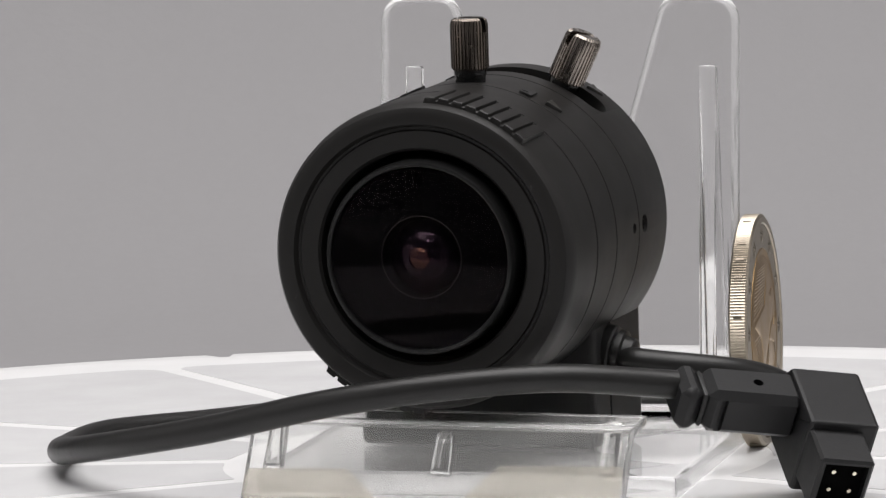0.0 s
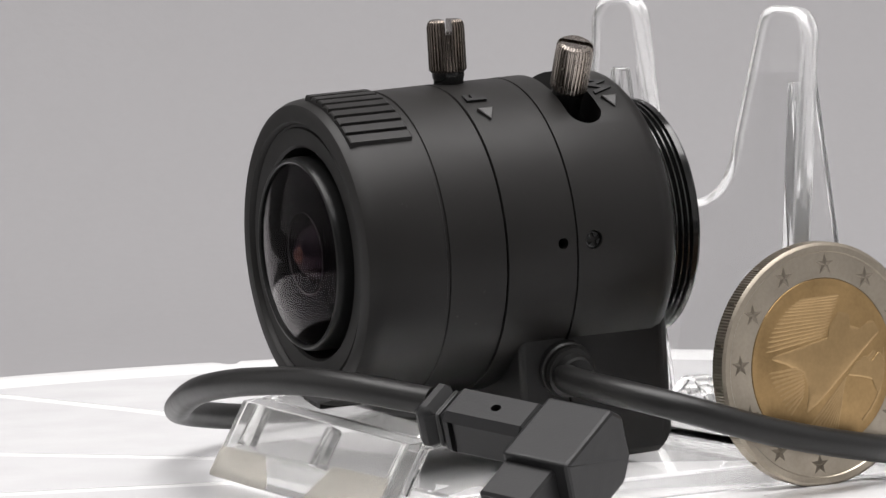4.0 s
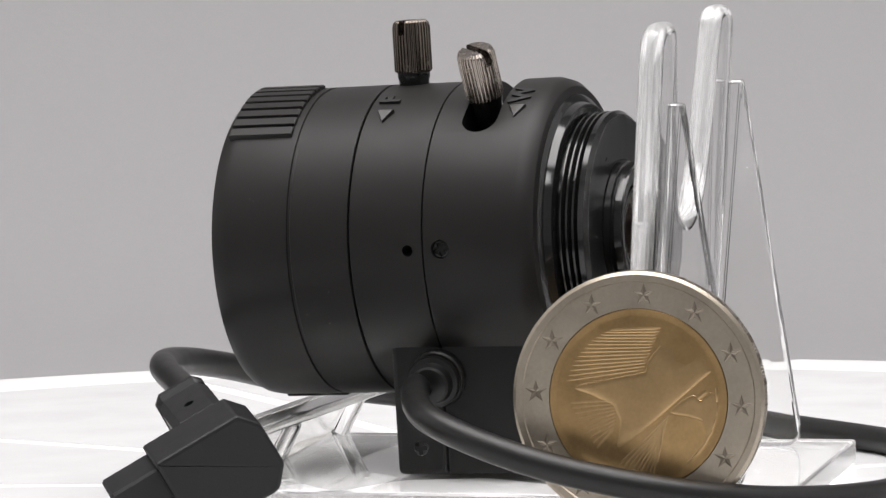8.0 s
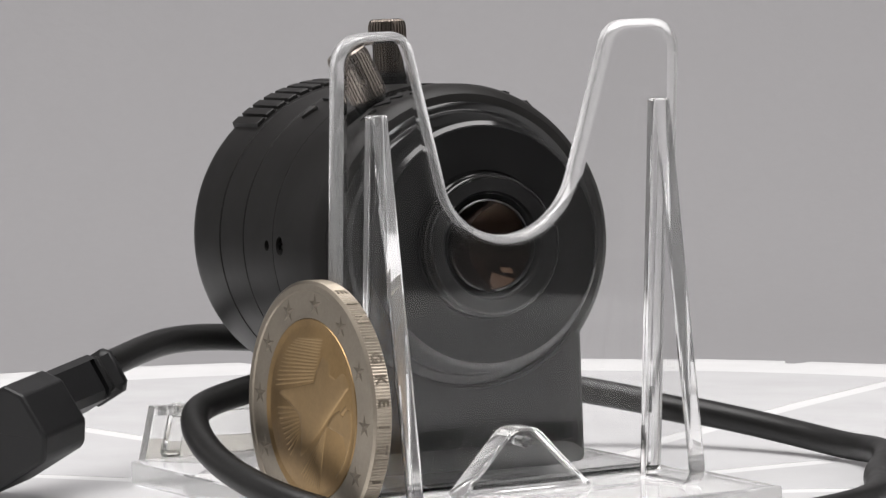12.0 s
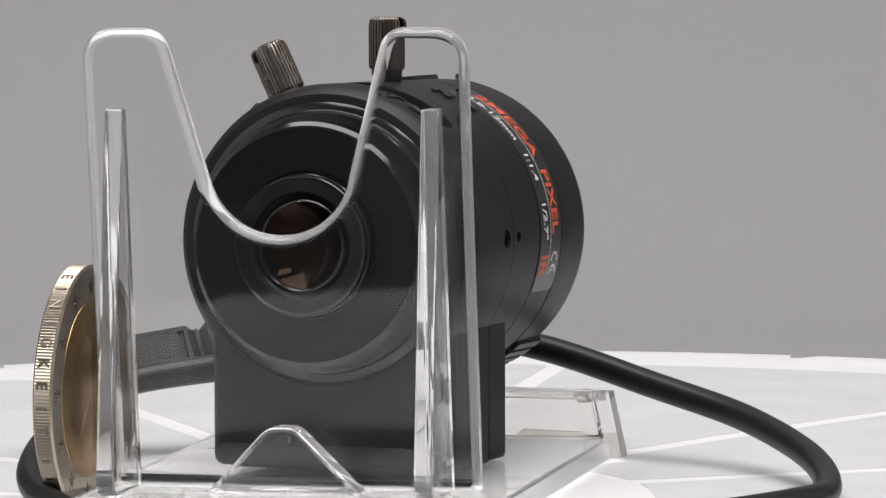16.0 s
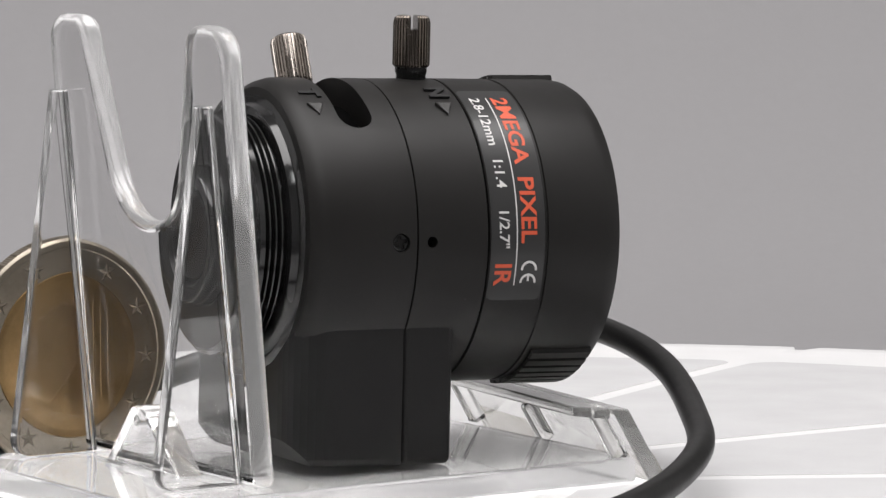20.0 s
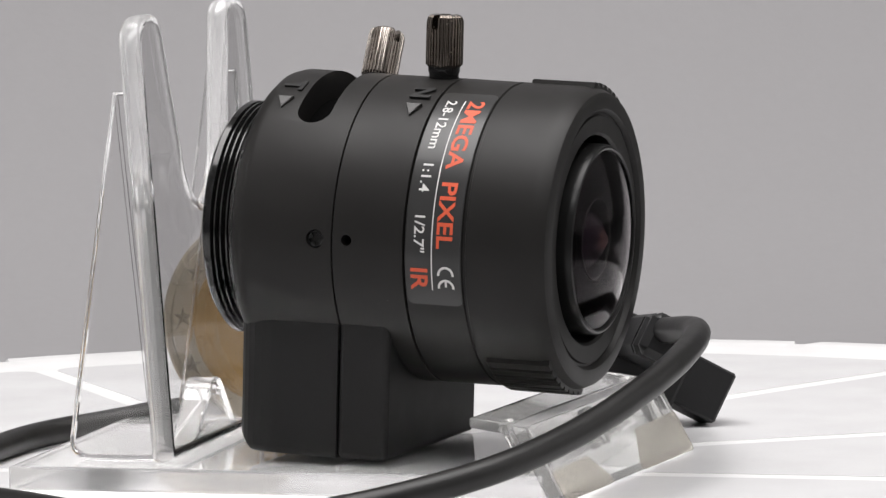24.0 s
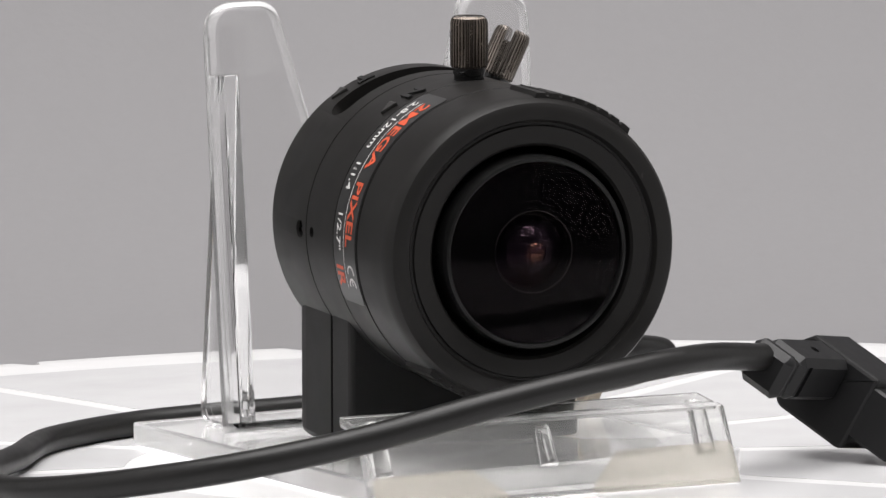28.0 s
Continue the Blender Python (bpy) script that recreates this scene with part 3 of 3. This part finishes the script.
def lathe_at(r, depth, ang, along):
    """A closed pin that stands in the barrel's skin, to cut a hole."""
    bm = lathe([(-depth, r), (2, r)], 32, True, True)
    bmesh.ops.transform(bm, matrix=pose(0, along, 0) @ pose(0, 0, 0, 0, ang, 0) @ pose(0, 0, R0, 90, 0, 0), verts=bm.verts)
    return bm


def plug(parent):
    """The right-angled plug: x runs from the cable along the neck, the mouth looks towards -y."""
    m = pose(34.3, -17.4, 11.1, 29, 7.5, 33.5)
    body = part("plug", plug_body(), PLUGM, parent, "angled black four-pin plug", m=m, angle=20, flat=3.0)
    part("collar", box(0, 2.55, -3.0, 3.0, -2.9, 2.75, 0.9, 1), PLUGM, body, m=m, angle=20, flat=3.0)
    part("collar", box(2.5, 3.3, -2.45, 2.45, -2.4, 2.2, 0.5), SHADE_BLACK, body, m=m, flat=2.0)
    neck = cut(box(3.2, 14.4, -3.0, 3.0, -2.9, 2.75, 0.9, 1), [box(4.6, 5.4, -4, -2.2, -4, 1.9), box(4.6, 5.4, 2.2, 4, -4, 1.9),
                                                              lathe_hole(0.6, 9.3, 0.0)])
    part("neck", neck, PLUGM, body, m=m, angle=20, flat=3.0)
    part("hole_floor", box(8.4, 10.2, -0.8, 0.8, 1.6, 1.8), DARK, body, m=m)
    nose = cut(box(14.1, 20.4, -12.8, -6.5, -4.9, 1.9, 0.3, 1), [box(14.7, 19.8, -15, -11.9, -4.3, 1.3)])
    part("nose", nose, PLUGM, body, m=m, angle=20, flat=3.0)
    part("mouth_floor", box(14.75, 19.75, -11.95, -11.9, -4.25, 1.25), DARK, body, m=m)
    for x in (16.0, 18.4):
        for z in (-2.3, 0.1):
            part("pin", lathe([(-12.5, 0.24), (-11.9, 0.24)], 12, True, True), PIN, body, "plated contact", m=m @ pose(x, 0, z))


def lathe_hole(r, x, y):
    bm = lathe([(-2, r), (2, r)], 24, True, True)
    bmesh.ops.transform(bm, matrix=pose(x, y, 2.75, 90, 0, 0), verts=bm.verts)
    return bm


def plug_body():
    pts = rounded([(-7.0, 2.9), (-7.0, -7.0), (3.4, -7.0), (5.3, -4.6), (5.1, 0.8), (3.3, 2.9)], [0.4, 1.2, 1.6, 1.0, 0.9, 0.6], 4)
    bm = prism(pts, 8.2, 0.45, 2)
    bmesh.ops.transform(bm, matrix=Matrix(((0, 1, 0, 13.9), (1, 0, 0, 0), (0, 0, 1, 0), (0, 0, 0, 1))), verts=bm.verts)
    return bm


# ---- the acrylic stand ----
STANDM = pose(0, 0, 0, 0, 0, 6.4)


def acrylic(name, bm, parent, label="", m=STANDM, mat=None, edges=True, axis=1, top_only=False, edge=None):
    bmesh.ops.recalc_face_normals(bm, faces=bm.faces)
    for f in bm.faces:
        narrow = f.normal.z > 0.9 if top_only else abs(f.normal[axis]) < 0.95
        f.material_index = 1 if edges and narrow else 0
    ob = part(name, bm, mat or ACRYL, parent, label, m=m, angle=30, flat=6.0)
    ob.data.materials.append(edge or EDGE)
    ob.visible_shadow = False
    return ob


def stand():
    t = thing("display_stand", "clear acrylic display easel under the lens", "display stand")
    acrylic("foot_plate", box(-17.1, 31.5, -17.0, 47.0, -1.55, 1.3, 0.35), t, "clear acrylic foot plate, greyed for the shadow under it", axis=2, mat=FOOTM)
    lean = 3.5
    scoop = [(9.1 + 8.3 * math.sin(radians(a)), 38.2 - 8.1 * math.cos(radians(a))) for a in range(78, -79, -6)]
    outline = rounded([(-13.1, 1.4), (31.1, 1.4), (31.4, 53.45), (22.0, 53.45), *scoop, (-3.7, 53.45), (-13.1, 53.45)],
                      [0.6, 0.6, 4, 3.2] + [0] * len(scoop) + [3.2, 4], 8)
    bm = prism(outline, 2.7, 1.2, 5)
    acrylic("back_panel", bm, t, "clear back panel with a deep scooped notch", m=STANDM @ pose(0, 28.2, 2.3, -lean, 0, 0) @ pose(0, 0, -2.3))
    for x in (-10.4, 26.1):
        rib = prism(rounded([(0.05, 1.4), (11.0, 1.4), (4.4, 44.4), (2.75, 44.4)], [0.2, 2.2, 0.3, 0.2], 5), 2.1, 0.35, 3)
        acrylic("rib", rib, t, "thin tapered rear rib", mat=RIBM, edge=RIBE,
                m=STANDM @ Matrix(((0, 1, 0, x), (1, 0, 0, 31.0), (0, 0, 1, 0), (0, 0, 0, 1))))
    arch = cut(prism(rounded([(-0.2, 1.4), (17.4, 1.4), (10.4, 8.7), (7.2, 8.7)], [0.1, 0.1, 2.4, 2.4], 8), 3.4, 0.4, 2),
               [prism([(4.2, 0), (13.4, 0), (9.2, 5.9), (8.4, 5.9)], 9)])
    acrylic("arch", arch, t, "small clear arch at the foot", m=STANDM @ pose(0, 31.2, 0), mat=RIBM, edge=RIBE)
    acrylic("arch_pin", lathe([(-0.1, 0.62), (3.5, 0.62)], 32, True, True), t, "round clear pin in the arch", m=STANDM @ pose(8.8, 31.2, 7.1), mat=CAST, edges=False)
    # front lip, square to the lens: sloping wall, ledge that falls to the front, slanting bars and cloudy glue
    sw = Matrix(((0, 1, 0, -16.2), (1, 0, 0, 0), (0, 0, 1, 0), (0, 0, 0, 1)))
    wall = prism(rounded([(-22.1, -1.5), (-19.9, -1.5), (-15.2, 7.3), (-17.4, 7.1)], 0.25, 3), 45.4, 0.25)
    acrylic("lip_wall", wall, t, "sloping clear front lip", m=sw, mat=HAZE, top_only=True)
    ledge = prism(rounded([(-15.1, 6.0), (-10.4, 6.7), (-10.4, 7.85), (-15.1, 7.3)], 0.2, 3), 45.0, 0.2)
    acrylic("lip_ledge", ledge, t, "clear ledge of the lip, falling to the front", m=sw @ pose(0, 0.2, 0), mat=HAZE, edges=False)
    slope = -28.7
    for x, top in ((-13.6, 10.6), (6.7, 8.6), (26.6, 10.6)):
        bar = prism(rounded([(-1.15, 3.4), (1.15, 3.4), (0.95, top), (-0.95, top)], [0.2, 0.2, 0.9, 0.9], 6), 1.7, 0.5, 3)
        acrylic("lip_bar", bar, t, "round-topped clear bar behind the lip", m=pose(x, -19.75, -1.5, slope, 0, 0), mat=CAST, edges=False)
    for x0, x1, x2, x3, up in ((-16.0, 1.0, -3.8, -16.0, 4.2), (9.8, 29.0, 29.0, 14.4, 5.4)):
        film = prism(rounded([(x0, 0.15), (x1, 0.15), (x2, up), (x3, up - 0.3)], 0.7, 3), 0.1)
        acrylic("glue_film", film, t, "cloudy beige film on the lip", m=pose(0, -22.25, -1.5, slope, 0, 0), mat=FROST, edges=False)
    return t


# ---- the coin ----
COINM = pose(29.4, 34.7, 12.4, 0, 0, 6.6) @ pose(0, 0, 0, 0, -1.5, 0)


def coin():
    t = thing("coin", "worn two-metal coin standing on edge against the stand", "coin")
    rim, core, h = 14.1, 10.0, 1.1
    m = COINM @ pose(0, 0, 0, 0, 0, 90)   # the coin's axis is y
    bm = bmesh.new()
    n, rings = 480, []
    for v, r, tooth in ((-h + 0.12, core, 0), (-h + 0.12, 12.9, 0), (-h - 0.05, 13.05, 0), (-h - 0.05, 13.7, 0), (-h + 0.15, 14.0, 0), (-0.9, 14.1, 1),
                        (0.9, 14.1, 1), (h - 0.15, 14.0, 0), (h + 0.05, 13.7, 0), (h + 0.05, 13.05, 0), (h - 0.12, 12.9, 0), (h - 0.12, core, 0)):
        rings.append([bm.verts.new(((r - tooth * 0.09 * (i % 2)) * math.sin(2 * math.pi * i / n), v,
                                    (r - tooth * 0.09 * (i % 2)) * math.cos(2 * math.pi * i / n))) for i in range(n)])
    quad_rings(bm, rings)
    ring = part("outer_ring", bm, NICKEL, t, "silver-coloured outer ring", m=m, angle=25)
    disc = lathe([(-h + 0.1, 9.0), (-h + 0.16, 9.25), (-h + 0.03, 9.75), (-h + 0.05, 9.9), (-h + 0.25, 10.02), (h - 0.25, 10.02), (h - 0.05, 9.9), (h - 0.03, 9.75),
                  (h - 0.16, 9.25), (h - 0.1, 9.0)], 128, True, True)
    c = part("core", disc, BRASS, t, "golden centre with worn relief", m=m)
    # Stars in a darker metal tone, standing for the shade round their relief.
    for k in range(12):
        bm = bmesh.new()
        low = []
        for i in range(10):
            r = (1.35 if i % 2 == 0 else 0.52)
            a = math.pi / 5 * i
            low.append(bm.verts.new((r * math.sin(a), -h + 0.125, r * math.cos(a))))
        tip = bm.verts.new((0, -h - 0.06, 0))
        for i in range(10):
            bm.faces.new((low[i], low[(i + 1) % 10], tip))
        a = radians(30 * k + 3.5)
        star = part("star", bm, SHADE_NICKEL, ring, m=m @ pose(11.5 * math.sin(a), 0, 11.5 * math.cos(a)), smooth=False)
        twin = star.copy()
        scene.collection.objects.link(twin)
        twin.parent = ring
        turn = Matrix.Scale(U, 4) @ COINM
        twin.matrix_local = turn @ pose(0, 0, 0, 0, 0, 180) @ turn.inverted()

    def ridge(p, q, w, m=m):
        """A low worn ridge with a rounded back, from p to q on the golden face."""
        d = Vector(q) - Vector(p)
        s = Vector((-d.y, d.x)).normalized() * w / 2
        bm = bmesh.new()
        rows = []
        for u in (0.0, 0.08, 0.5, 0.92, 1.0):
            mid, k = Vector(p) + d * u, 0.3 if u in (0.0, 1.0) else 1.0
            rows.append([bm.verts.new((mid.x + s.x * e * k, -h + 0.099 - z * k, mid.y + s.y * e * k))
                         for e, z in ((-1, 0), (-0.4, 0.045), (0.4, 0.045), (1, 0))])
        quad_rings(bm, rows, close=False)
        part("feather_ridge", bm, SHEEN, c, m=m)

    for i in range(14):   # upper wing
        k = i / 13
        a = radians(166 - 54 * k)
        ridge((8.2 * math.cos(a), 8.2 * math.sin(a)), (0.6 + 2.0 * k, 3.35 + 4.5 * k), 0.3)
    for i in range(10):   # lower wing
        k = i / 9
        ridge((-7.6 + 2.9 * k ** 1.2, -0.5 - 5.0 * k), (-2.8 + 0.3 * math.sin(3 * k), -0.1 - 3.2 * k), 0.3)
    for i in range(9):    # tail
        k = i / 8
        ridge((3.4 - 0.8 * k, -1.7 - 2.6 * k), (-2.2 + 3.8 * k, -7.3 - 1.5 * k ** 0.8), 0.32)
    ridge((7.6, 1.0), (5.2, -0.9), 0.5)

    def relief(pts, rr, high, m=m):
        o = rounded(pts, rr, 5)
        bm = bmesh.new()
        cx, cy = sum(p[0] for p in o) / len(o), sum(p[1] for p in o) / len(o)
        rows = [[bm.verts.new((cx + (x - cx) * k, -h + 0.11 - high * z, cy + (y - cy) * k)) for x, y in o]
                for k, z in ((1, 0), (0.97, 0.55), (0.9, 0.85), (0.7, 1.0), (0.35, 0.9))]
        quad_rings(bm, rows, True, False, True)
        part("worn_relief", bm, SHEEN, c, m=m, angle=50)

    relief([(-7.3, 1.1), (-6.7, 1.5), (0.8, 3.05), (1.1, 4.3), (2.5, 6.0), (4.0, 5.6), (4.1, 4.2), (5.9, 3.7), (6.7, 4.6), (7.5, 4.5), (8.3, 3.2),
            (5.6, 0.9), (1.7, -2.5), (-0.9, -4.6), (-2.6, -5.7), (-2.2, -4.0), (-2.1, -2.4), (-2.75, -0.8), (-5.3, 0.4)], 0.35, 0.085)
    relief([(4.6, -0.2), (6.2, 0.6), (7.0, -0.2), (8.0, 0.9), (8.6, 0.6), (8.9, -1.4), (7.9, -4.6), (7.4, -2.4), (5.6, -1.9), (4.2, -1.7), (3.4, -1.5)], 0.4, 0.07)
    for a0 in range(-52, 8, 10):   # bright edge of the far wing
        p, q = radians(a0), radians(a0 + 11)
        ridge((8.8 * math.cos(p), 8.8 * math.sin(p)), (8.8 * math.cos(q), 8.8 * math.sin(q)), 0.3)
    # lettering struck into the edge: one word can be read, the rest is plain bars
    for k, char in enumerate("EINIGKEIT"):
        bm = letters(char, 1.75, 0.04, 0.06)
        xs = [v.co.x for v in bm.verts]
        ys = [v.co.y for v in bm.verts]
        cx, cy = (min(xs) + max(xs)) / 2, (min(ys) + max(ys)) / 2
        for v in bm.verts:
            x, y, z = v.co
            a, r = radians(20 + 10.3 * k) + (x - cx) / 14.1, 14.1 + z
            v.co = (r * math.sin(a), y - cy, r * math.cos(a))
        part("edge_letter", bm, SHADE_NICKEL, ring, m=m, smooth=False)
    for k in range(24):
        if k % 6 not in (3, 5):
            bar = box(-0.16, 0.16, -0.5, 0.5, 14.02, 14.13)
            part("edge_mark", bar, SHADE_NICKEL, ring, m=m @ pose(0, 0, 0, 0, 118 + 10.3 * k, 0), smooth=False)

    # the other face: worn map relief and upright lines
    back = m @ pose(0, 0, 0, 0, 0, 180)
    for k in range(6):
        x = 1.6 + 0.95 * k
        top = math.sqrt(81 - x * x)
        ridge((x, -top + 1.2 + 0.6 * (k % 3)), (x, top - 1.0), 0.22, back)
    relief([(-7.6, -2.4), (-6.2, 2.8), (-4.4, 5.2), (-1.4, 6.6), (0.6, 5.4), (0.2, 2.6), (1.0, 0.4), (-0.8, -2.6), (-3.4, -5.6), (-5.6, -4.8)], 0.8, 0.07, back)
    return t


setting()
THINGS = [turntable(), lens(), stand(), coin()]


def motions():
    rows_of_turn = [(float(i), a) for i, a in enumerate(TURN)]
    for ob in THINGS:
        walk(ob, [(t, pose(0, 0, 0, 0, 0, a)) for t, a in rows_of_turn])


motions()
